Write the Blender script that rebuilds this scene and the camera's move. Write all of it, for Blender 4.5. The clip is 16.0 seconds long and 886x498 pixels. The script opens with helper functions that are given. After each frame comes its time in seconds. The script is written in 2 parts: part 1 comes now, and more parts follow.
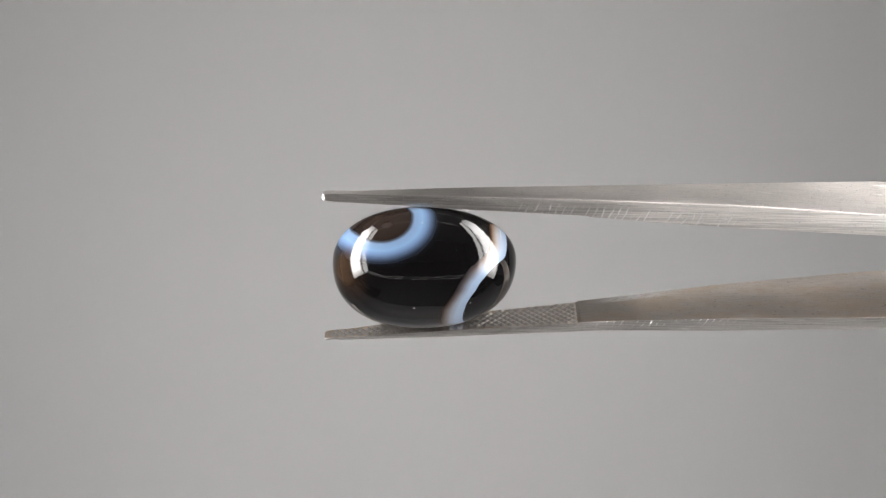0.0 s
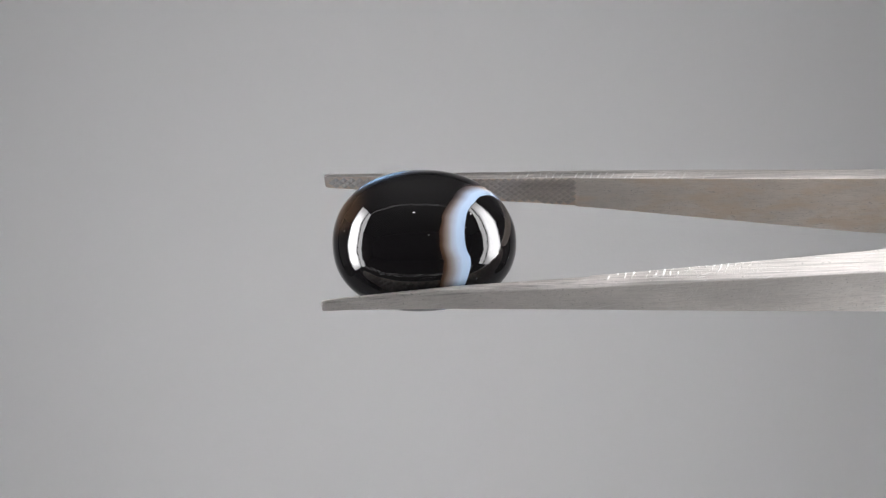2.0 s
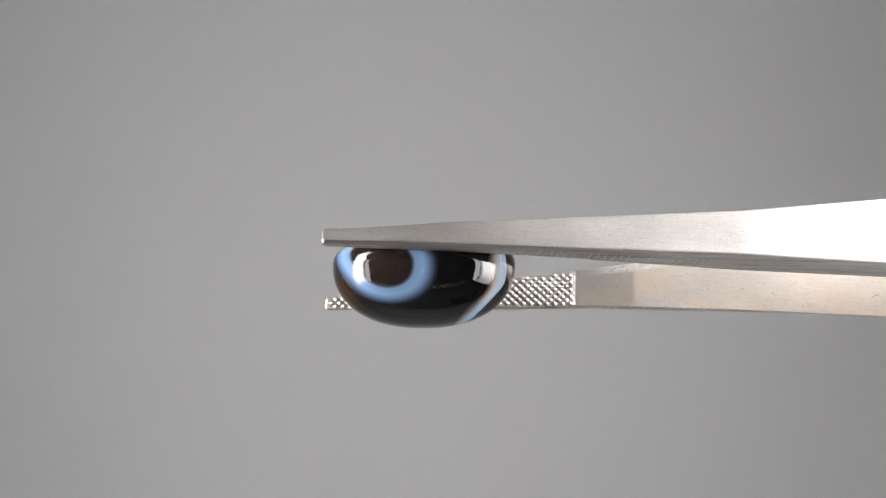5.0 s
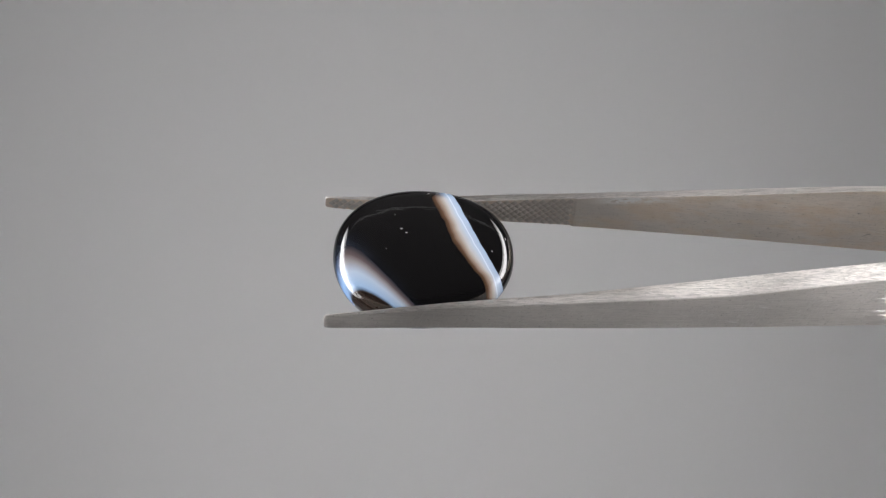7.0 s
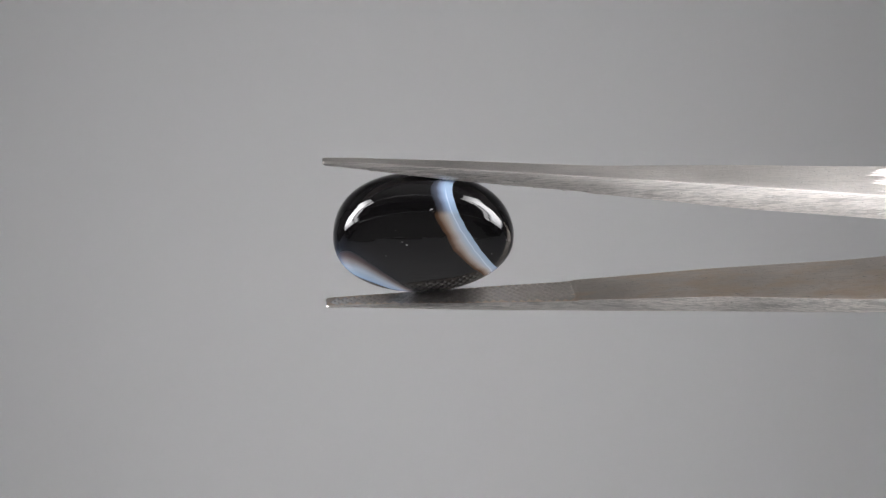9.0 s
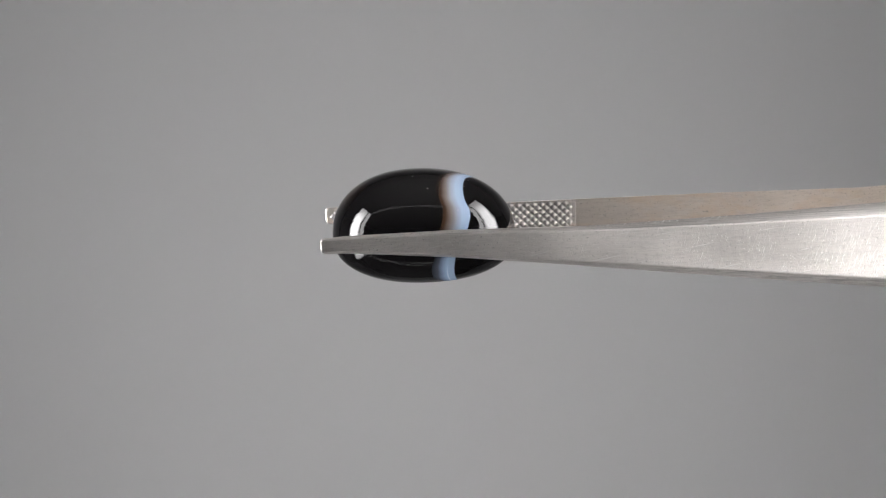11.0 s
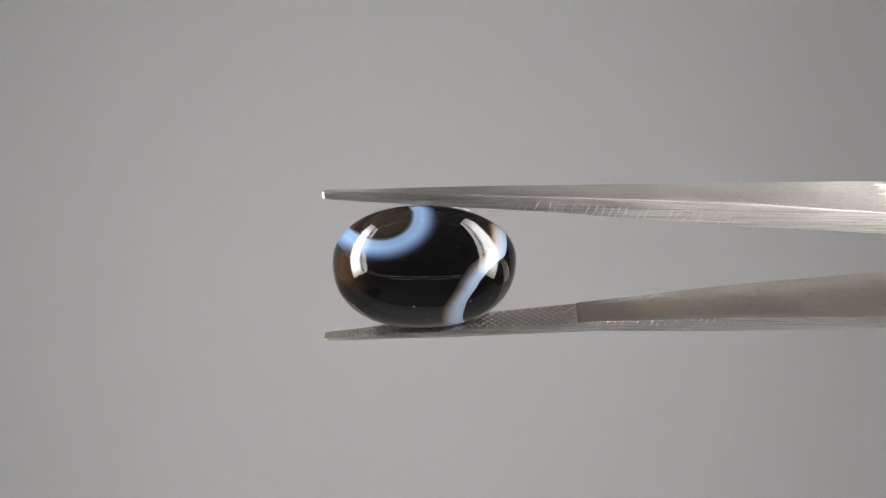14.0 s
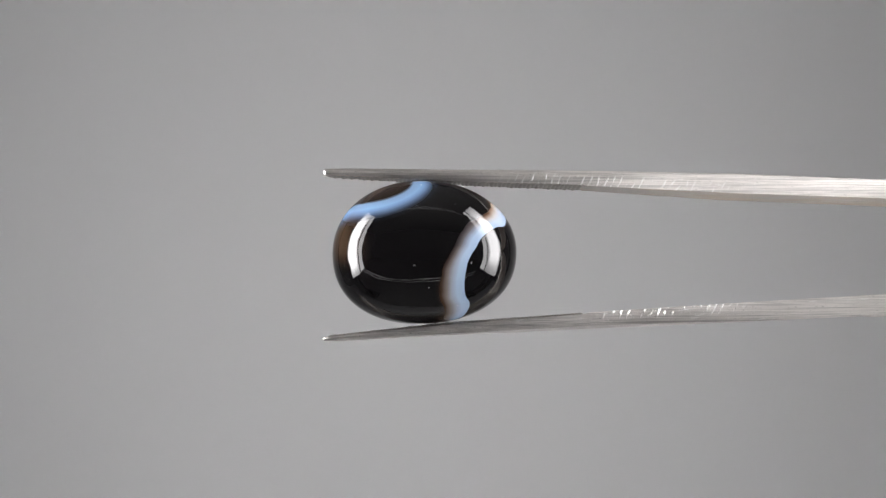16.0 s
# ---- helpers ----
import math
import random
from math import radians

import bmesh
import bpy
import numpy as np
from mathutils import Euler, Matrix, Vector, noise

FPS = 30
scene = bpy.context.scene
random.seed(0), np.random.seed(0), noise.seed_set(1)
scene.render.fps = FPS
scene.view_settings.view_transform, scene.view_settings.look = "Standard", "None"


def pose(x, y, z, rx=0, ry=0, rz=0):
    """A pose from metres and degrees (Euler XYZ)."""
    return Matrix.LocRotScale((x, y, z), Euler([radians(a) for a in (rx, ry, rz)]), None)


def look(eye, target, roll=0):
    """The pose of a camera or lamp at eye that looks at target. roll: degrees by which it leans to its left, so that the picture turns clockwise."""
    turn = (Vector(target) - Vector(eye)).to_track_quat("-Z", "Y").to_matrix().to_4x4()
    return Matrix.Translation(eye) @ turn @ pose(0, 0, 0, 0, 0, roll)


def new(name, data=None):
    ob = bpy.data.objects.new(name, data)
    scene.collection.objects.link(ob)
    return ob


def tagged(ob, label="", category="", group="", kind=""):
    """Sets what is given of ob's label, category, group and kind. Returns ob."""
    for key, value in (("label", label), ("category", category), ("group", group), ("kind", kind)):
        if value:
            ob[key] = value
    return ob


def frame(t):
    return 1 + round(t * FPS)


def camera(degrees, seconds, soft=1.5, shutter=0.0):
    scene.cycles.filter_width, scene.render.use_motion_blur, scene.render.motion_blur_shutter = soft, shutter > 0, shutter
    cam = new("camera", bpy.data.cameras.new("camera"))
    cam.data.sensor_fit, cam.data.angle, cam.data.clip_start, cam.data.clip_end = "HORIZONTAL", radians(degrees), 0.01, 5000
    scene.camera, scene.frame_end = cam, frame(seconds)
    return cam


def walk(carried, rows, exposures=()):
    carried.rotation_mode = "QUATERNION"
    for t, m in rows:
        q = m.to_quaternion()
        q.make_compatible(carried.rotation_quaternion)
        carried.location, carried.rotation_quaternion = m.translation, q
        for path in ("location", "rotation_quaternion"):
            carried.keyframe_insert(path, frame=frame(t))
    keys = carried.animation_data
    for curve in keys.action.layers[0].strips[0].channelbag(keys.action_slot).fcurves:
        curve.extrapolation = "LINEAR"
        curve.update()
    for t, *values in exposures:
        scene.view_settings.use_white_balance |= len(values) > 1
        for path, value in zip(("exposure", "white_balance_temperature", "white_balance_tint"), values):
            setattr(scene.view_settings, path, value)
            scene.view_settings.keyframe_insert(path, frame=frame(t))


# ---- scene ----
MM = 0.001
EYE_Z = 0.35                      # height of the lens above the shooting table
DIST = 0.150                      # lens to turning axis
SPAN = 16.0
cam = camera(30.76, SPAN, soft=1.2)
eye = (0.0, 0.0, EYE_Z)
here = look(eye, (0.0, 1.0, EYE_Z))
walk(cam, [(0.0, here), (SPAN, here)], exposures=[(0.0, -0.12, 6550, 11.5), (1.0, -0.12, 6395, 11.5), (2.0, -0.08, 6325, 11.5), (3.0, -0.08, 6375, 11.5), (4.2, -0.14, 6445, 11.5), (5.2, -0.31, 6445, 11.5), (6.3, -0.44, 6445, 11.5), (7.0, -0.33, 6395, 11.5), (8.0, -0.20, 6345, 11.5), (8.7, -0.24, 6325, 11.5), (9.8, -0.35, 6345, 11.5), (10.8, -0.44, 6395, 11.5), (11.4, -0.38, 6395, 11.5), (12.3, -0.29, 6345, 11.5), (13.0, -0.24, 6395, 11.5), (14.5, -0.24, 6550, 11.5), (SPAN, -0.24, 6375, 11.5)])

# ---- turning of the tweezers: a motor at 36 degrees a second, reversed twice ----
AXIS = Vector((0.99889, 0.0467, 0.0054)).normalized()
SPEED, TURN_1, TURN_2, PHASE = 36.0, 2.0245, 14.542, -42.2
PIVOT = Vector((0.0, DIST, EYE_Z - 0.15 * MM))


def angle_at(t):
    """Degrees turned at t seconds."""
    if t < TURN_1:
        run = TURN_1 - t
    elif t < TURN_2:
        run = t - TURN_1
    else:
        run = (TURN_2 - TURN_1) - (t - TURN_2)
    return PHASE + SPEED * run


def turned(t):
    a = radians(angle_at(t))                          # the chuck runs slightly out of true
    rise = Vector((0, 0, (0.07 + 0.09 * math.sin(a) ** 2) * MM))
    return Matrix.Translation(PIVOT + rise) @ Matrix.Rotation(radians(angle_at(t)), 4, AXIS)


def turning_rows():
    times = sorted({round(0.5 * k, 3) for k in range(33)} | {1.8, 1.9, 1.967, 2.033, 2.1, 2.2, 14.3, 14.4, 14.467, 14.533, 14.6, 14.7})
    return [(t, turned(t)) for t in times]


# ---- world ----
world = bpy.data.worlds.new("world")
scene.world = world
world.use_nodes = True
world.node_tree.nodes["Background"].inputs[0].default_value = (0.9, 0.95, 1.0, 1)
world.node_tree.nodes["Background"].inputs[1].default_value = 0.02
LAMP_LEFT, LAMP_RIGHT = 26.8, 16.3
LAMP_COLOUR = (1.0, 0.98, 0.965, 1)


# ---- materials ----
class Nodes:
    """Short hand for building a node tree."""

    def __init__(self, name):
        self.mat = bpy.data.materials.new(name)
        self.mat.use_nodes = True
        self.tree = self.mat.node_tree
        self.bsdf = self.tree.nodes["Principled BSDF"]
        self.coord = self.tree.nodes.new("ShaderNodeTexCoord").outputs["Object"]

    def link(self, value, socket):
        if isinstance(value, bpy.types.NodeSocket):
            self.tree.links.new(value, socket)
        else:
            socket.default_value = value

    def math(self, op, a, b=0.0, c=0.0, clamp=False):
        n = self.tree.nodes.new("ShaderNodeMath")
        n.operation, n.use_clamp = op, clamp
        for k, v in enumerate((a, b, c)):
            self.link(v, n.inputs[k])
        return n.outputs[0]

    def add(self, a, b):
        return self.math("ADD", a, b)

    def sub(self, a, b):
        return self.math("SUBTRACT", a, b)

    def mul(self, a, b):
        return self.math("MULTIPLY", a, b)

    def smooth(self, v, low, high):
        n = self.tree.nodes.new("ShaderNodeMapRange")
        n.interpolation_type = "SMOOTHSTEP"
        self.link(v, n.inputs[0])
        n.inputs[1].default_value, n.inputs[2].default_value = low, high
        return n.outputs[0]

    def scaled(self, sx, sy, sz, turn=None):
        """Object space, turned first and then scaled."""
        at = self.coord
        if turn:
            n = self.tree.nodes.new("ShaderNodeMapping")
            n.inputs["Rotation"].default_value = [radians(a) for a in turn]
            self.tree.links.new(at, n.inputs[0])
            at = n.outputs[0]
        n = self.tree.nodes.new("ShaderNodeMapping")
        n.inputs["Scale"].default_value = (sx, sy, sz)
        self.tree.links.new(at, n.inputs[0])
        return n.outputs[0]

    def noise(self, vector, scale, detail=3.0, rough=0.5):
        n = self.tree.nodes.new("ShaderNodeTexNoise")
        self.link(vector, n.inputs["Vector"])
        n.inputs["Scale"].default_value, n.inputs["Detail"].default_value, n.inputs["Roughness"].default_value = scale, detail, rough
        return n.outputs[0]

    def ramp(self, v, stops, ease="LINEAR"):
        n = self.tree.nodes.new("ShaderNodeValToRGB")
        n.color_ramp.interpolation = ease
        while len(n.color_ramp.elements) < len(stops):
            n.color_ramp.elements.new(0.5)
        for e, (at, col) in zip(n.color_ramp.elements, stops):
            e.position = at
            e.color = (*col, 1) if len(col) == 3 else col
        self.link(v, n.inputs[0])
        return n.outputs[0]

    def curve(self, v, points, span, high):
        """A smooth curve through points (v, out); v runs from -span to span, out from 0 to high."""
        n = self.tree.nodes.new("ShaderNodeFloatCurve")
        c = n.mapping.curves[0]
        while len(c.points) < len(points):
            c.points.new(0.5, 0.5)
        for p, (a, b) in zip(c.points, points):
            p.location = (0.5 + 0.5 * a / span, b / high)
        n.mapping.update()
        self.link(self.math("MULTIPLY_ADD", v, 0.5 / span, 0.5), n.inputs["Value"])
        return self.mul(n.outputs[0], high)

    def lighter(self, a, b):
        """The lighter of two colours, channel by channel."""
        n = self.tree.nodes.new("ShaderNodeMix")
        n.data_type, n.blend_type = "RGBA", "LIGHTEN"
        n.inputs[0].default_value = 1.0
        self.link(a, n.inputs[6])
        self.link(b, n.inputs[7])
        return n.outputs[2]

    def mix(self, fac, a, b):
        n = self.tree.nodes.new("ShaderNodeMix")
        n.data_type = "RGBA"
        self.link(fac, n.inputs[0])
        self.link(a if isinstance(a, bpy.types.NodeSocket) else (*a, 1), n.inputs[6])
        self.link(b if isinstance(b, bpy.types.NodeSocket) else (*b, 1), n.inputs[7])
        return n.outputs[2]

    def bump(self, height, strength, distance):
        n = self.tree.nodes.new("ShaderNodeBump")
        n.inputs["Strength"].default_value, n.inputs["Distance"].default_value = strength, distance
        self.link(height, n.inputs["Height"])
        self.link(n.outputs[0], self.bsdf.inputs["Normal"])

    def set(self, **values):
        for key, v in values.items():
            self.link(v, self.bsdf.inputs[key.replace("_", " ")])
        return self.mat


def agate():
    """Black agate. The layers are laid out in the stone's own space: u along it, v through it, w across it, in millimetres."""
    n = Nodes("banded_agate")
    split = n.tree.nodes.new("ShaderNodeSeparateXYZ")
    n.tree.links.new(n.scaled(1000, 1000, 1000), split.inputs[0])
    u, v, w = split.outputs
    wob = n.mul(n.sub(n.noise(n.coord, 330, 2), 0.5), 0.7)
    fine = n.mul(n.sub(n.noise(n.coord, 1400, 3), 0.5), 0.25)
    black = (0.004, 0.0037, 0.004)
    # the sheet across the stone, laid out by the angle round its long axis: sharp on one side, fading on the other
    turn = n.mul(n.math("ARCTAN2", w, n.mul(n.add(v, 1.5), -1.0)), 180 / math.pi)
    edge = n.curve(turn, [(-180, 5.55), (-170, 5.15), (-160, 4.85), (-150, 4.45), (-142, 4.12), (-135, 3.72), (-128, 3.38), (-121, 2.95), (-112, 2.57), (-104, 2.4), (-95, 2.5), (-85, 2.98),
                          (-75, 3.55), (-66, 3.85), (-57, 4.05), (-49, 4.05), (-42, 3.85), (-35, 3.68), (-25, 3.6), (-12, 3.62), (0, 3.74), (9, 3.88), (18, 4.12), (30, 4.62), (41, 5.0),
                          (50, 5.45), (60, 6.0), (72, 6.65), (85, 7.2), (98, 7.38), (112, 7.42), (126, 7.28), (140, 6.98), (152, 6.52), (164, 6.08), (180, 5.55)], 180, 8)
    wide = n.curve(turn, [(-180, 2.7), (-150, 2.5), (-125, 2.5), (-110, 1.9), (-95, 1.6), (-80, 2.3), (-65, 2.7), (-40, 2.5), (5, 2.25), (30, 2.1), (50, 2.1), (70, 1.75), (88, 1.6), (112, 1.75), (135, 1.75), (150, 2.1), (165, 2.4), (180, 2.7)], 180, 4)
    tan = n.curve(turn, [(-180, 1), (-124, 1), (-121, 0.9), (-117, 0.1), (-113, 0.03), (-95, 0.02), (-80, 0.25), (-62, 0.5), (-40, 0.55), (-12, 0.52), (8, 0.48), (25, 0.42), (42, 0.28), (62, 0.5), (80, 1), (180, 1)], 180, 1)
    behind = n.smooth(v, -1.0, 0.6)
    depth = n.add(n.sub(edge, u), n.mul(fine, 0.35))
    soft = n.add(depth, n.mul(wob, n.smooth(depth, 0.3, 1.2)))
    blue = n.ramp(n.mul(soft, 1 / 2.2), [(0.0, (0.28, 0.37, 0.5)), (0.3, (0.27, 0.375, 0.53)), (0.48, (0.16, 0.21, 0.3)), (0.66, (0.052, 0.06, 0.08)), (0.95, black)])
    warm = n.ramp(n.math("DIVIDE", soft, wide), [(0.0, (0.28, 0.37, 0.5)), (0.28, (0.35, 0.415, 0.51)), (0.48, (0.37, 0.365, 0.365)), (0.66, (0.25, 0.2, 0.163)), (0.83, (0.085, 0.045, 0.025)), (1.0, black)])
    band = n.mix(tan, blue, warm)
    # a fine pale line inside the sheet
    line = n.smooth(n.math("ABSOLUTE", n.sub(depth, 0.6)), 0.1, 0.02)
    band = n.mix(n.mul(n.mul(line, behind), 0.6), band, (0.52, 0.6, 0.72))
    band = n.mix(n.smooth(depth, -0.05, 0.05), black, band)
    # the eye: a ring-shaped layer round a brown heart at the rim, a quadric shell in the stone
    a, c = n.add(u, 4.0), n.sub(w, 6.0)
    shell = n.add(n.add(n.mul(a, n.add(0.2404, n.mul(a, 0.0434))), n.mul(c, n.add(-0.6166, n.mul(c, -0.0174)))), n.mul(v, n.add(-0.0621, n.mul(v, 0.0091))))
    shell = n.add(shell, n.add(n.mul(n.mul(a, v), 0.0263), n.add(n.mul(n.mul(a, c), -0.0291), n.mul(n.mul(v, c), 0.0699))))
    shell = n.add(n.add(shell, 0.4948), n.add(n.mul(wob, 0.12), n.mul(fine, 0.1)))
    ring = n.mul(shell, 1 / 2.6)
    cold = n.ramp(ring, [(0.0, (0.03, 0.02, 0.016)), (0.355, (0.017, 0.012, 0.01)), (0.38, (0.045, 0.055, 0.075)), (0.415, (0.155, 0.235, 0.36)), (0.54, (0.172, 0.285, 0.46)), (0.63, (0.12, 0.19, 0.315)), (0.72, (0.055, 0.085, 0.14)), (0.81, (0.016, 0.021, 0.032)), (0.94, black)])
    brown = n.ramp(ring, [(0.0, (0.03, 0.02, 0.014)), (0.365, (0.019, 0.013, 0.01)), (0.385, (0.12, 0.18, 0.27)), (0.42, (0.25, 0.345, 0.49)), (0.55, (0.33, 0.375, 0.44)), (0.64, (0.23, 0.195, 0.165)), (0.7, (0.085, 0.047, 0.026)), (0.78, black)])
    solid = n.lighter(band, n.mix(n.mul(n.smooth(v, 0.3, 1.4), 0.75), cold, brown))
    # a brown, slightly clear end: light shining through it is put into the colour
    end = n.mul(n.mul(n.smooth(n.mul(u, -1.0), 4.6, 7.6), n.smooth(n.mul(v, -1.0), 0.9, 2.4)), n.smooth(w, -0.8, 2.2))
    solid = n.mix(n.mul(n.mul(end, n.smooth(shell, 0.9, 1.25)), 0.4), solid, (0.08, 0.047, 0.026))
    # dust
    dust = n.smooth(n.noise(n.coord, 2300, 1), 0.785, 0.815)
    for cu, cw, back in ((-0.85, 0.65, 0), (-2.2, -2.0, 1), (-1.75, -1.6, 1)):      # two chips in the polish, one on each face
        far = n.add(n.mul(n.math("POWER", n.sub(u, cu), 2.0), 0.35), n.math("POWER", n.add(n.sub(w, cw), n.mul(n.math("ABSOLUTE", n.sub(u, cu)), 0.5)), 2.0))
        dust = n.math("MAXIMUM", dust, n.mul(n.smooth(far, 0.008, 0.002), n.smooth(n.mul(v, 1.0 if back else -1.0), 0.5, 1.0)))
    col = n.mix(n.mul(dust, 0.5), solid, (0.4, 0.4, 0.4))
    polish = n.noise(n.scaled(120, 1500, 1500), 1.0, 3, 0.6)
    shoulder = n.smooth(n.math("ABSOLUTE", n.add(w, n.mul(v, 0.25))), 1.5, 4.0)
    n.bump(n.add(n.add(n.noise(n.coord, 420, 2), n.mul(n.noise(n.coord, 2600, 2), 0.05)), n.mul(polish, n.add(0.12, n.mul(shoulder, 0.45)))), 0.5, 0.00005)
    return n.set(Base_Color=col, Roughness=n.add(0.025, n.mul(dust, 0.4)), IOR=1.54)


def steel(name, tone, rough, worn, aniso=0.3, ground=0.0, lined=1.0, chip=0.0, lean=1):
    """Brushed stainless steel: grain along x, fine slanted scratches, bright nicks along the worn edge; ground: the smooth strip behind the teeth."""
    n = Nodes(name)
    split = n.tree.nodes.new("ShaderNodeSeparateXYZ")
    n.tree.links.new(n.scaled(1000, 1000, 1000), split.inputs[0])
    x, y, z = split.outputs
    grain = n.noise(n.scaled(70, 9000, 9000), 1.0, 4, 0.7)
    cloud = n.noise(n.scaled(90, 200, 200), 1.0, 2)
    speck = n.noise(n.coord, 5200, 2, 0.6)
    flat = n.smooth(n.noise(n.scaled(10500, 1000, 400, (0, 0, 20 * lean)), 1.0, 2, 0.5), 0.57, 0.66)
    flat = n.math("MAXIMUM", flat, n.smooth(n.noise(n.scaled(7000, 420, 300, (0, 0, 34 * lean)), 1.0, 1, 0.4), 0.66, 0.73))
    wave = n.math("SINE", n.add(n.mul(n.sub(n.mul(x, 0.87), n.mul(z, 0.5)), 10.5), n.mul(n.noise(n.scaled(500, 500, 500), 1.0, 2), 9.0)))
    slant = n.mul(n.smooth(wave, 0.55, 0.95), n.smooth(n.noise(n.scaled(1300, 1300, 900), 1.0, 2), 0.4, 0.56))
    patch = n.smooth(n.noise(n.coord, 300, 2), 0.42, 0.62)
    edge = n.smooth(n.mul(y, -1.0), 0.6, 2.2)
    patch = n.math("MAXIMUM", patch, n.mul(edge, 0.8))
    patch = n.math("MAXIMUM", patch, n.mul(n.smooth(x, 31.0, 34.0), 1.0 if worn > 0.6 else 0.0))
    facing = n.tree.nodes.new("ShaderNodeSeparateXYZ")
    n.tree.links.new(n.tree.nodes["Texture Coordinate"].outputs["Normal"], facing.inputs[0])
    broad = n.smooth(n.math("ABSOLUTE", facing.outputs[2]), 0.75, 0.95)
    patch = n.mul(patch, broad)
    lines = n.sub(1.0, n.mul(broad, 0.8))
    nick = n.mul(n.mul(n.smooth(x, 4.0, 8.0), n.smooth(n.mul(x, -1.0), -29.0, -25.0)), n.smooth(n.mul(y, -1.0), 2.0, 2.3))
    inner_half = n.smooth(n.add(n.math("ABSOLUTE", z), n.mul(n.sub(x, 14.0), 0.045)), 6.75, 6.2)
    worn_run = n.smooth(n.noise(n.scaled(200, 0, 90), 1.0, 2), 0.34, 0.5)
    if lean < 0:                                      # one arm is nicked in one dense run
        worn_run = n.mul(n.smooth(x, 13.0, 16.0), n.smooth(n.mul(x, -1.0), -31.0, -24.0))
    nick = n.mul(n.mul(nick, inner_half), worn_run)
    long = n.smooth(n.noise(n.scaled(200, 3600, 3600, (0, 4, 9)), 1.0, 1, 0.4), 0.68, 0.75)
    scratch = n.math("MAXIMUM", n.mul(n.mul(flat, patch), 0.33 * worn), n.mul(n.mul(slant, nick), n.mul(n.sub(1.0, broad), (1.4 if lean < 0 else 0.9) * worn)))
    scratch = n.math("MAXIMUM", scratch, n.mul(long, 0.45 * worn))
    scratch = n.math("MAXIMUM", scratch, n.mul(n.smooth(speck, 0.67, 0.71), 0.5 * worn))
    if chip:                                          # the far edge behind the teeth is chipped bright
        near_edge = n.smooth(n.sub(y, n.mul(n.sub(x, 14.8), 0.135)), 0.35, 0.85)
        chips = n.mul(n.mul(n.smooth(x, 14.0, 17.0), n.smooth(n.mul(x, -1.0), -24.0, -18.5)), near_edge)
        scratch = n.math("MAXIMUM", scratch, n.mul(n.smooth(n.noise(n.scaled(1500, 4200, 4200, (0, 0, -12)), 1.0, 3, 0.6), 0.38, 0.5), chips))
    col = n.mix(n.smooth(cloud, 0.25, 0.75), tuple(0.82 * c for c in tone), tone)
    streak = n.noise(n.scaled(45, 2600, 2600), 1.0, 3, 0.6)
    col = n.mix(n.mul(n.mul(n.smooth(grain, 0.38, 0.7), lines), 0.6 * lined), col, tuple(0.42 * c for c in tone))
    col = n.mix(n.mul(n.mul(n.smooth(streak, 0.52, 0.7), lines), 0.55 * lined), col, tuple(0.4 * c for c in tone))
    col = n.mix(n.mul(n.smooth(speck, 0.37, 0.29), 0.55), col, tuple(0.4 * c for c in tone))
    fleck = n.noise(n.scaled(1000, 4600, 4600), 1.0, 4, 0.65)
    col = n.mix(n.mul(n.mul(n.smooth(fleck, 0.46, 0.68), broad), 0.3), col, tuple(0.62 * c for c in tone))
    polished = n.mul(n.mul(n.smooth(x, 12.9, 13.0), n.smooth(n.mul(x, -1.0), -18.8, -18.5)), ground)
    col = n.mix(n.mul(polished, 0.3), col, tuple(0.66 * c for c in tone))
    if lined < 1.0:                                   # brownish smears on the inner faces
        smear = n.smooth(n.noise(n.scaled(170, 420, 420), 1.0, 3, 0.6), 0.42, 0.66)
        col = n.mix(n.mul(smear, 0.55), col, (0.86 * tone[0], 0.76 * tone[1], 0.64 * tone[2]))
        pit = n.smooth(n.noise(n.scaled(900, 2400, 2400), 1.0, 2), 0.69, 0.75)
        col = n.mix(n.mul(pit, 0.5), col, tuple(0.35 * c for c in tone))
    col = n.mix(scratch, col, (0.95, 0.94, 0.92))
    height = n.add(n.add(n.mul(n.mul(grain, lines), 0.5), n.mul(n.mul(fleck, broad), 0.35)), n.add(n.add(n.mul(scratch, 0.75), n.mul(n.mul(slant, nick), 1.0 if lean < 0 else 0.1)), n.mul(speck, 0.3)))
    n.bump(height, 0.6, 0.00005)
    around = n.tree.nodes.new("ShaderNodeTangent")
    around.direction_type, around.axis = "RADIAL", "X"
    n.link(around.outputs[0], n.bsdf.inputs["Tangent"])
    n.set(Anisotropic=aniso, Anisotropic_Rotation=0.25)
    rough = n.sub(n.sub(rough, n.mul(n.smooth(n.mul(x, -1.0), -22.0, 4.0), 0.16 * worn)), n.mul(polished, 0.07))
    return n.set(Base_Color=col, Metallic=1.0, Roughness=n.add(n.add(rough, n.mul(n.sub(grain, 0.5), 0.25)), n.mul(n.sub(cloud, 0.5), 0.2)))


def paper():
    n = Nodes("grey_paper")
    fibre = n.noise(n.coord, 900, 4)
    cloud = n.noise(n.coord, 5, 2)
    v = n.add(n.mul(fibre, 0.03), n.mul(cloud, 0.04))
    col = n.mix(n.mul(v, 6.0), (0.56, 0.56, 0.565), (0.61, 0.61, 0.61))
    n.bump(fibre, 0.1, 0.0002)
    return n.set(Base_Color=col, Roughness=0.9)


def plain(name, colour, rough=0.6, metal=0.0):
    n = Nodes(name)
    v = n.noise(n.coord, 60, 3)
    col = n.mix(v, tuple(0.85 * c for c in colour), tuple(min(1.0, 1.12 * c) for c in colour))
    return n.set(Base_Color=col, Roughness=rough, Metallic=metal)


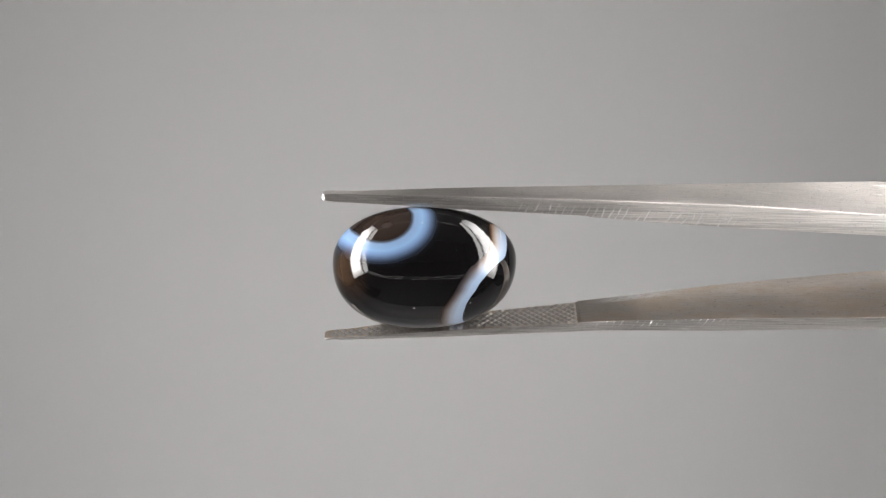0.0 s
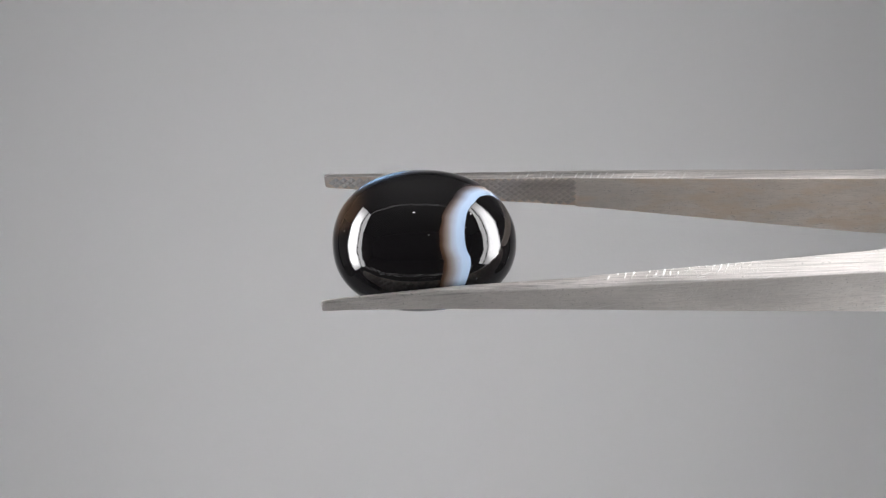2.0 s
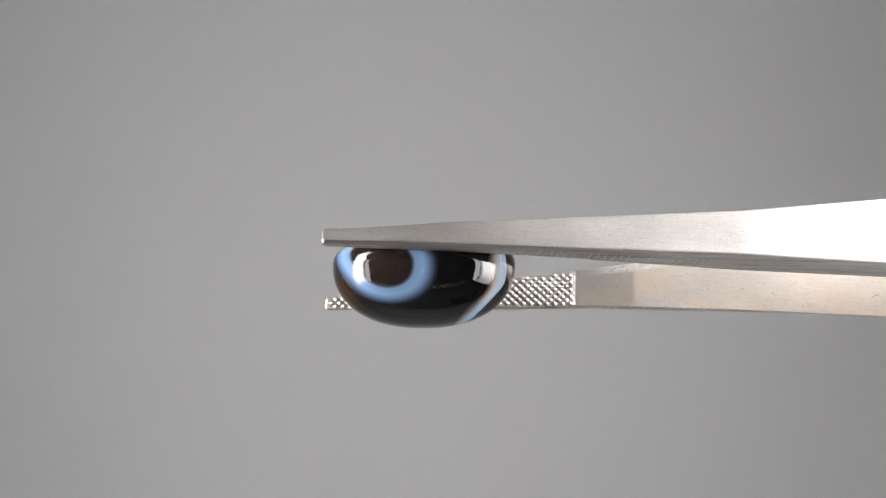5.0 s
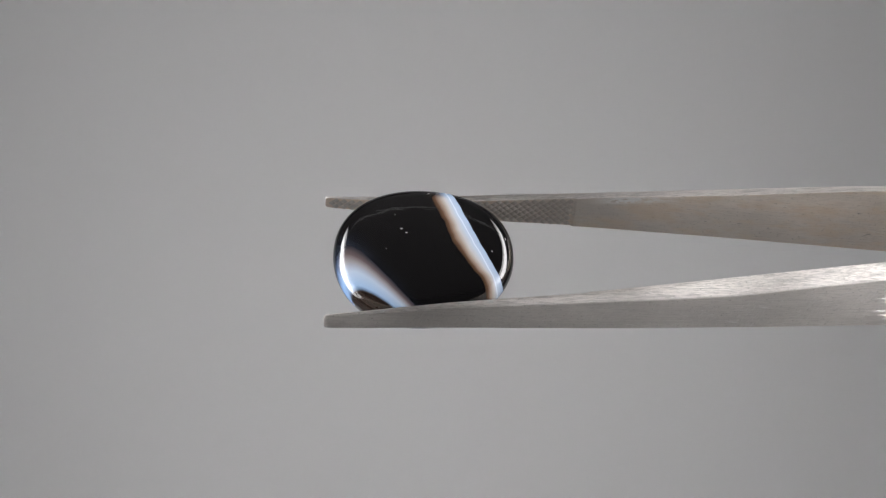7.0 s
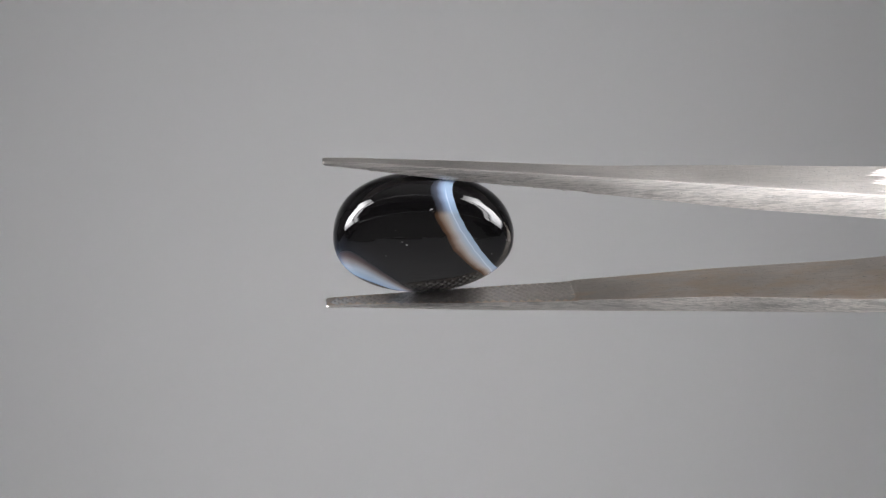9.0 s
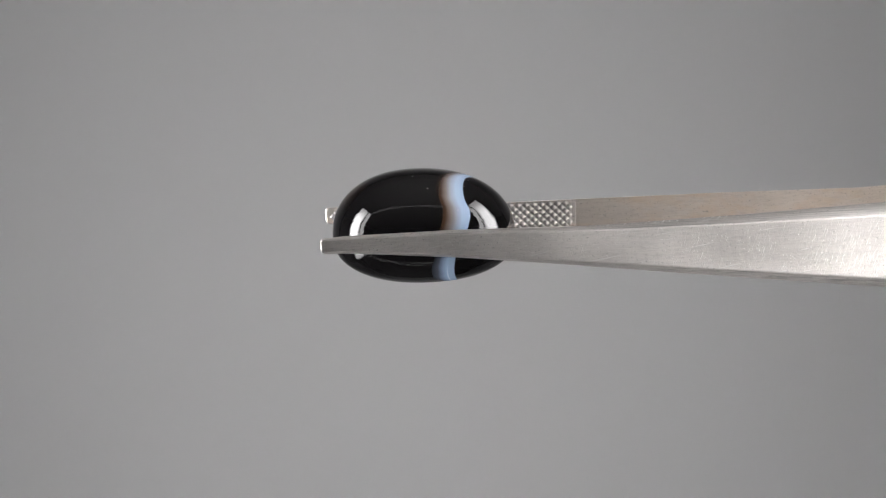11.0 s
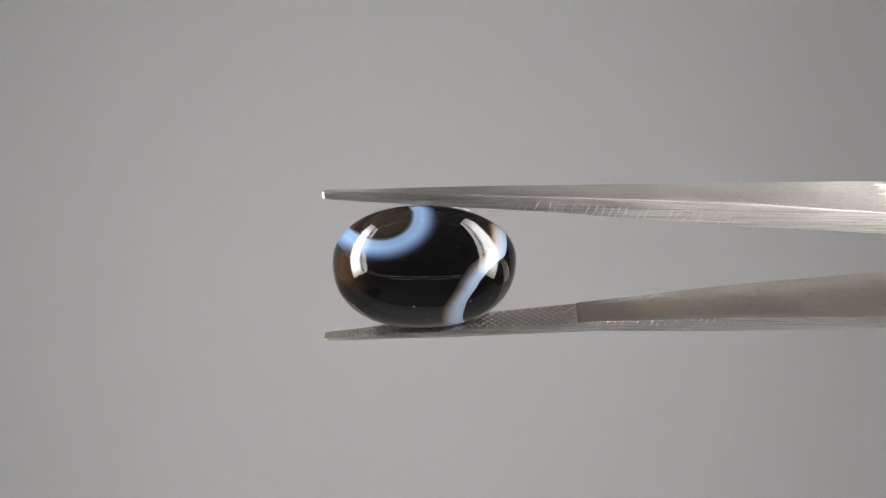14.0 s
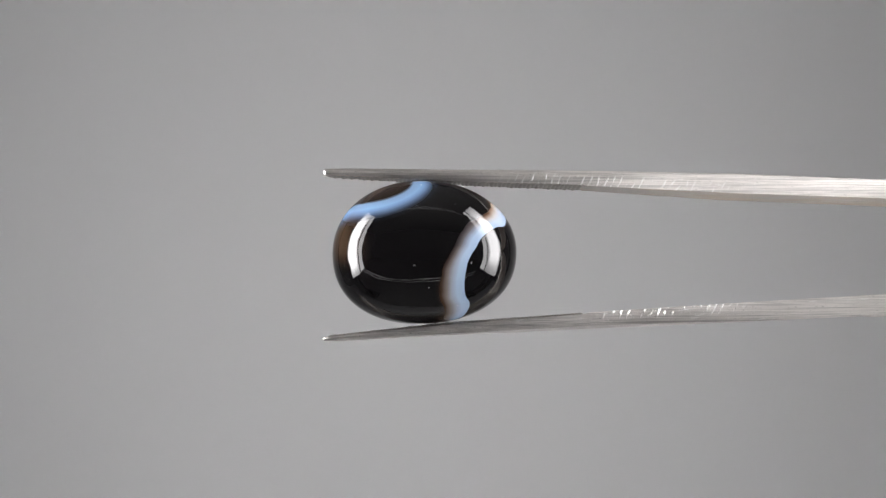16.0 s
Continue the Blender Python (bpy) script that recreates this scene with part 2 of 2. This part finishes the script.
def glowing(name, strength, half_y=0.0, low=0.0, high=1.0):
    """A lit diffuser, a little brighter in its middle than at its edges."""
    n = Nodes(name)
    power = n.mul(n.add(0.85, n.mul(n.noise(n.coord, 14, 2), 0.3)), strength)
    if half_y:
        split = n.tree.nodes.new("ShaderNodeSeparateXYZ")
        n.tree.links.new(n.coord, split.inputs[0])
        across = n.smooth(n.math("ABSOLUTE", split.outputs[1]), half_y, half_y * 0.55)
        along = n.mul(n.smooth(split.outputs[2], low, low + 0.07), n.smooth(split.outputs[2], high, high - 0.13))
        power = n.mul(power, n.add(0.25, n.mul(n.mul(across, along), 0.95)))
    return n.set(Base_Color=(0.8, 0.8, 0.8, 1), Emission_Color=LAMP_COLOUR, Emission_Strength=power)


M_AGATE = agate()
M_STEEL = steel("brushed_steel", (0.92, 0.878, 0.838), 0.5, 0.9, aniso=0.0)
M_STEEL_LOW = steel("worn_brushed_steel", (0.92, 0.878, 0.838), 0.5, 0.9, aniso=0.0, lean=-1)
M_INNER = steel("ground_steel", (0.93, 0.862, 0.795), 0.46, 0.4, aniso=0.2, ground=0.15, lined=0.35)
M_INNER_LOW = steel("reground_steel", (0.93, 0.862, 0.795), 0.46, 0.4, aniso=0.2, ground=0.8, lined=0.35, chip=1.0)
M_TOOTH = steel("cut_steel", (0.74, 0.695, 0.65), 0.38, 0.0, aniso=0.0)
M_PAPER = paper()
M_DARK = plain("studio_wall", (0.16, 0.157, 0.155), 0.8)
M_WHITE = plain("ceiling_paint", (0.32, 0.315, 0.305), 0.8)
M_CASE = plain("lamp_case", (0.03, 0.03, 0.03), 0.5)
M_BAR = plain("white_bar", (0.75, 0.75, 0.75), 0.5)
LAMP_LOW, LAMP_HIGH = EYE_Z - 0.125, EYE_Z + 0.235
M_GLOW_L = glowing("left_diffuser", LAMP_LEFT, 0.0425, LAMP_LOW, LAMP_HIGH)
M_GLOW_R = glowing("right_diffuser", LAMP_RIGHT, 0.035, EYE_Z - 0.0875, LAMP_HIGH)
M_DIM_L = glowing("left_dim_diffuser", 8.0)
M_DIM_R = glowing("right_dim_diffuser", 7.0)


# ---- mesh helpers ----
def mesh_of(name, bm, material, smooth=False):
    me = bpy.data.meshes.new(name)
    bmesh.ops.recalc_face_normals(bm, faces=bm.faces)
    bm.to_mesh(me)
    bm.free()
    me.materials.append(material)
    for p in me.polygons:
        p.use_smooth = smooth
    return me


def part(name, bm, material, parent, label="", smooth=False, kind=""):
    ob = new(name, mesh_of(name, bm, material, smooth))
    ob.parent = parent
    return tagged(ob, label=label, kind=kind)


def box(bm, x0, x1, y0, y1, z0, z1):
    v = [bm.verts.new((x, y, z)) for x in (x0, x1) for y in (y0, y1) for z in (z0, z1)]
    for f in ((0, 1, 3, 2), (4, 6, 7, 5), (0, 4, 5, 1), (2, 3, 7, 6), (0, 2, 6, 4), (1, 5, 7, 3)):
        bm.faces.new([v[k] for k in f])


def between(table, x, col):
    """The value in column col of table at x, smoothly."""
    if x <= table[0][0]:
        return table[0][col]
    for a, b in zip(table, table[1:]):
        if x <= b[0]:
            return a[col] + (b[col] - a[col]) * (x - a[0]) / (b[0] - a[0])
    return table[-1][col]


# ---- the room round the set ----
def room():
    w, y0, y1, h = 0.9, -0.9, 0.60, 0.8
    t = 0.03
    for name, b in (("wall_left", (-w - t, -w, y0, y1, 0, h)), ("wall_right", (w, w + t, y0, y1, 0, h)),
                    ("wall_back", (-w - t, w + t, y1, y1 + t, 0, h)), ("wall_front", (-w - t, w + t, y0 - t, y0, 0, h)),
                    ("ceiling", (-w - t, w + t, y0 - t, y1 + t, h, h + t)), ("floor", (-w - t, w + t, y0 - t, y1 + t, -t, 0.0))):
        bm = bmesh.new()
        box(bm, *b)
        tagged(new(name, mesh_of(name, bm, M_WHITE if name == "ceiling" else M_DARK)), label="plain painted surface closing the small studio", category=name.split("_")[0], kind="structure")


def backdrop():
    """A sheet of grey paper that sweeps from the table up the back."""
    bm = bmesh.new()
    line, r, yb = [(0.17, 0.002)], 0.12, 0.46
    line += [(yb - r + r * math.sin(a), 0.002 + r - r * math.cos(a)) for a in np.linspace(0, math.pi / 2, 16)]
    line += [(yb, 0.72)]
    rows = [[bm.verts.new((x, y, z)) for x in np.linspace(-0.5, 0.5, 9)] for y, z in line]
    rows += [[bm.verts.new((v.co.x, v.co.y + 0.001, v.co.z - 0.001)) for v in row] for row in rows[::-1]]
    for a, b in zip(rows, rows[1:] + rows[:1]):
        for k in range(8):
            bm.faces.new((a[k], a[k + 1], b[k + 1], b[k]))
    tagged(new("backdrop", mesh_of("backdrop", bm, M_PAPER, True)), label="seamless matt grey paper sweep behind the stone", category="backdrop", kind="structure")


def light_box():
    """Two upright lamps beside the stone, their diffusers towards it, joined by cross bars. The one by the tweezers is smaller and nearer."""
    base = tagged(new("light_box"), label="photo light box with a glowing upright lamp on each side", category="light box")
    for side, k, width, glow, dim in ((-1, 1.0, 0.085, M_GLOW_L, M_DIM_L), (1, 0.7, 0.07, M_GLOW_R, M_DIM_R)):
        s = -side
        low, high = EYE_Z - 0.125 * k, EYE_Z + 0.235

        def slab(x0, x1, y0, y1, z0, z1):
            bm = bmesh.new()
            box(bm, min(x0 * s, x1 * s), max(x0 * s, x1 * s), y0, y1, z0, z1)
            return bm

        near = -width / 2
        case = part("lamp_housing", slab(-0.02, 0, near - 0.045 * k, 0.006 - near, low - 0.006, high + 0.006), M_CASE, base, "black lamp housing")
        case.location = (side * 0.22 * k, DIST - 0.055 * k, 0)
        part("diffuser", slab(0.001, 0.004, near, -near, low, high), glow, case, "glowing white diffuser")
        part("side_strip", slab(0.001, 0.004, near - 0.04 * k, near - 0.002 * k, low, high), dim, case, "dim glowing edge strip")
        bm = bmesh.new()
        for j in range(28):
            z = low + (j + 0.5) * (high - low) / 28
            box(bm, min(0.001 * s, 0.0065 * s), max(0.001 * s, 0.0065 * s), near - 0.008 * k, near + 0.001 * k, z - 0.0038 * k, z + 0.0038 * k)
        part("clip_row", bm, M_CASE, case, "row of small dark clips", kind="stuff")
        part("post", slab(-0.02, 0, -0.012, 0.012, 0.012, low - 0.006), M_CASE, case, "black post")
        part("foot", slab(-0.06, 0.04, -0.05, 0.05, 0.0005, 0.012), M_CASE, case, "black foot plate")
    for z in (LAMP_LOW - 0.009, LAMP_LOW + 0.006, LAMP_HIGH - 0.006, LAMP_HIGH + 0.009):
        bm = bmesh.new()
        box(bm, -0.22, 0.16, DIST - 0.1315, DIST - 0.1285, z - 0.0015, z + 0.0015)
        part("cross_bar", bm, M_BAR, base, "thin cross bar")


room()
backdrop()
light_box()


# ---- tweezers ----
# along the arm, in millimetres: x, then (y, z) of the four edges: inner near, inner far, outer far, outer near
ARM_LOW = [(-10.9, -3.11, -8.05, -1.73, -8.05, -1.9, -8.51, -2.9, -8.46), (-8.5, -3.13, -7.81, -1.59, -7.8, -1.79, -8.45, -3.0, -8.34), (0.65, -3.06, -6.9, -0.6, -6.74, -0.88, -7.96, -2.89, -7.85),
           (14.8, -2.62, -5.85, 1.37, -5.91, 0.7, -7.35, -2.39, -7.1), (27.4, -2.8, -5.09, 3.14, -4.94, 2.19, -6.79, -2.35, -6.8), (40.6, -3.2, -4.37, 4.86, -4.29, 3.74, -6.16, -2.28, -6.28),
           (60.0, -3.9, -3.38, 5.96, -3.31, 4.94, -5.08, -3.0, -5.21), (100.0, -2.6, -1.6, 6.6, -1.6, 6.0, -3.0, -2.0, -3.0), (135.0, -0.6, 0.1, 6.6, 0.1, 6.2, -1.0, -0.2, -1.0)]
ARM_HIGH = [(-10.9, -3.4, 6.63, -1.75, 6.59, -1.82, 6.93, -2.95, 7.28), (-8.5, -3.36, 6.49, -1.58, 6.43, -1.6, 6.88, -2.95, 7.31), (0.65, -3.08, 5.97, -0.43, 5.99, -0.45, 6.86, -2.83, 7.21),
            (14.0, -3.16, 5.54, 0.83, 5.52, 0.72, 6.83, -2.68, 7.07), (26.5, -3.24, 4.86, 2.3, 4.78, 1.88, 6.75, -2.51, 6.8), (40.0, -3.14, 4.36, 4.4, 4.43, 3.95, 6.21, -2.56, 6.19),
            (60.0, -3.89, 3.41, 5.9, 3.45, 5.05, 5.27, -2.98, 5.12), (100.0, -2.6, 1.6, 6.6, 1.6, 6.0, 3.1, -2.0, 3.1), (135.0, -0.6, 0.15, 6.6, 0.15, 6.2, 1.2, -0.2, 1.2)]
ROUGH_END = 13.1


def edges(table, x):
    """The four edges of an arm at x, as vectors of y and z."""
    row = [between(table, x, k) for k in range(1, 9)]
    return [Vector((row[k], row[k + 1])) for k in (0, 2, 4, 6)]


def rounded(quad, radii, steps=4, bulge=0.1):
    """The outline of a quad with its corners rounded and its two narrow sides, after corners 1 and 3, swelling slightly."""
    out = []
    for k, c in enumerate(quad):
        a, b = quad[k - 1], quad[(k + 1) % 4]
        p, q = c + (a - c).normalized() * radii[k], c + (b - c).normalized() * radii[k]
        out += [(1 - u) ** 2 * p + 2 * u * (1 - u) * c + u * u * q for u in (i / (steps - 1) for i in range(steps))]
        if k % 2:
            q2 = b + (c - b).normalized() * radii[(k + 1) % 4]
            side = (b - c).normalized()
            outward = Vector((side.y, -side.x)) * (1 if (Vector((side.y, -side.x))).dot(c - quad[k - 1]) > 0 else -1)
            out += [q.lerp(q2, f) + outward * bulge * 4 * f * (1 - f) for f in (0.2, 0.4, 0.6, 0.8)]
    return out


def arm(name, table, parent):
    """One arm: a tapered bar, flat inside, with rounded outer edges and a blunt tip."""
    bm = bmesh.new()
    tip = {-10.98: 0.5, -10.96: 0.7, -10.9: 0.86, -10.78: 0.95, -10.6: 1.0}
    xs = list(tip) + list(np.arange(-10, 13, 1.0)) + [12.8, 13.12] + list(np.arange(14, 46, 1.0)) + list(range(50, 136, 5))
    rings = []
    for x in xs:
        quad = edges(table, x)
        mid = sum(quad, Vector((0, 0))) / 4
        quad = [mid + (c - mid) * tip.get(x, 1.0) for c in quad]
        if x < 13.1:                                  # the grip lies a little below the ground face
            quad[0], quad[1] = quad[0] + (quad[3] - quad[0]).normalized() * 0.12, quad[1] + (quad[2] - quad[1]).normalized() * 0.12
        thick = (quad[2] - quad[1]).length
        r = min(0.17, 0.25 * thick)
        ring = rounded(quad, (0.05, 0.05, r, r))
        rings.append([bm.verts.new((x * MM, c.x * MM, c.y * MM)) for c in ring])
    for a, b in zip(rings, rings[1:]):
        for k in range(len(a)):
            bm.faces.new((a[k], a[k - 1], b[k - 1], b[k]))
    bm.faces.new(rings[0])
    bm.faces.new(rings[-1][::-1])
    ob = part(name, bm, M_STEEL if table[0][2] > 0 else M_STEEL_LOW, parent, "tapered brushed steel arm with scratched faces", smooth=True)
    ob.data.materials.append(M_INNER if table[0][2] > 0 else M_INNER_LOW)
    inward = -1 if table[0][2] > 0 else 1
    for f in ob.data.polygons:
        if f.normal.z * inward > 0.9:
            f.material_index = 1
    for f in ob.data.polygons:                        # broad faces are flat, only their rounded edges are smooth
        f.use_smooth = max((ob.data.vertices[a].co - ob.data.vertices[b].co).yz.length for a in f.vertices for b in f.vertices) < 0.0005
    return ob


def teeth(table, parent):
    """The knurled gripping face: rows of small blunt pyramids."""
    bm = bmesh.new()
    s = 1 if table[0][2] < 0 else -1
    px, py, h = 0.76, 0.74, 0.06
    for j in range(-28, 28):
        for i in range(-30, 40):
            x, y = (i + 0.5 * (j % 2)) * px, j * py / 2 - 1.3
            if not -10.6 < x < ROUGH_END - 0.2:
                continue
            (p, zp), (q, zq) = edges(table, x)[:2]
            if not p + 0.25 < y < q - 0.25:
                continue
            kx, ky = 0.49 * px, 0.49 * py
            rise = (zq - zp) / (q - p)
            level = lambda v: zp + rise * (v - p)
            low, top = [], []
            high = h * random.uniform(0.8, 1.05)
            for a, b in ((1, 0), (0, 1), (-1, 0), (0, -1)):
                v = max(p, min(q, y + b * ky))
                low.append(bm.verts.new(((x + a * kx) * MM, v * MM, (level(v) - s * 0.117) * MM)))
                v = y + 0.2 * b * ky
                top.append(bm.verts.new(((x + 0.2 * a * kx) * MM, v * MM, (level(v) + s * high) * MM)))
            for k in range(4):
                bm.faces.new((low[k], low[k - 1], top[k - 1], top[k]))
            bm.faces.new(top)
    return part("grip_teeth", bm, M_TOOTH, parent, "diamond-cut gripping teeth", smooth=True, kind="stuff")


def finger_grip(table, parent):
    """Raised lines along the outside where fingers hold the arm."""
    s = 1 if table[0][2] > 0 else -1
    for k in range(9):
        bm = bmesh.new()
        x0, x1 = 40.6 - 0.6 * (k % 3), 75.0
        rows = []
        for x in [x0, x0 + 0.5, x0 + 1.0] + list(np.linspace(x0 + 4, x1, 10)):
            far, near = edges(table, x)[2:]
            c = near.lerp(far, 0.1 + 0.8 * (k + 0.5) / 9)
            rows.append([bm.verts.new((x * MM, (c.x + a) * MM, (c.y + s * b) * MM)) for a, b in ((-0.22, -0.06), (0, -0.02 + 0.14 * min(1.0, x - x0)), (0.22, -0.06))])
        for a, b in zip(rows, rows[1:]):
            for m in range(3):
                bm.faces.new((a[m], a[m - 1], b[m - 1], b[m]))
        bm.faces.new(rows[0])
        bm.faces.new(rows[-1])
        part("grip_ridge", bm, M_STEEL, parent)


def tweezers():
    base = tagged(new("tweezers"), label="brushed stainless steel gem tweezers holding the stone between knurled tips", category="tweezers")
    for name, table in (("lower_arm", ARM_LOW), ("upper_arm", ARM_HIGH)):
        one = arm(name, table, base)
        teeth(table, one)
        finger_grip(table, one)
    bm = bmesh.new()
    box(bm, 0.128, 0.142, -0.003, 0.004, -0.0009, 0.0011)
    part("joint", bm, M_STEEL, base, "welded end of the two arms")
    return base


# ---- stone ----
STONE_SEAT = pose(-1.69 * MM, -1.5 * MM, -0.35 * MM, 20.9)      # the stone sits askew between the tips


def gemstone():
    """An oval cabochon: a high domed face and a low back with a tight shoulder."""
    a, b, front, back = 8.48, 6.63, 5.93, 2.12
    bm = bmesh.new()
    n, m = 144, 44

    # how steeply the back falls from its middle to the rim
    RHO = np.linspace(0, 1, 401)
    fall = np.interp(RHO, (0, 0.6, 0.84, 0.88, 0.92, 0.96, 0.985, 1.0), (0, 0.7, 2.2, 5, 8, 11, 22, 62))
    BACK = 1 - np.cumsum(fall) / np.sum(fall)

    def point(u, k, ex, ez, h):
        """ex, ez: how full the section is along and across the stone."""
        c, s = math.cos(u), math.sin(u)
        g = 2 / (2.25 if s < 0 else 2.02)
        px = a * math.copysign(abs(c) ** (2 / 2.13), c)
        pz = (b if s < 0 else b + 0.15) * math.copysign(abs(s) ** g, s) * (1 - 0.035 * c)
        p = ex * c * c + ez * s * s
        rho = math.sin(k * math.pi / 2) ** (2 / p)
        y = h * max(0.0, 1 - rho ** p) ** (1 / p) if k < 1 else 0.0
        if h > 0:                                     # the back: a low dome, a soft crease and a bevel
            rho = 0.84 * k / 0.5 if k < 0.5 else 0.84 + 0.16 * math.sin((k - 0.5) * math.pi)
            y = h * float(np.interp(rho, RHO, BACK))
        return Vector((px * rho, y + 0.03 * px * rho, pz * rho)) * MM

    def sheet(ex, ez, h, rim):
        rows = [[bm.verts.new(point(0, 0, ex, ez, h))]]
        for j in range(1, m):
            rows.append([bm.verts.new(point(2 * math.pi * i / n, j / m, ex, ez, h)) for i in range(n)])
        rows.append(rim)
        for i in range(n):
            bm.faces.new((rows[0][0], rows[1][i - 1], rows[1][i]))
        for r0, r1 in zip(rows[1:], rows[2:]):
            for i in range(n):
                bm.faces.new((r0[i], r0[i - 1], r1[i - 1], r1[i]))

    rim = [bm.verts.new(point(2 * math.pi * i / n, 1, 2, 2, front)) for i in range(n)]
    sheet(2.25, 2.05, -front, rim)
    sheet(2.85, 2.85, back, rim)
    ob = new("gemstone", mesh_of("gemstone", bm, M_AGATE, True))
    return tagged(ob, label="polished oval black agate with pale blue and brown bands", category="gemstone")


TWEEZERS = tweezers()
STONE = gemstone()


def motions():
    rows = turning_rows()
    walk(TWEEZERS, rows)
    walk(STONE, [(t, m @ STONE_SEAT) for t, m in rows])


motions()
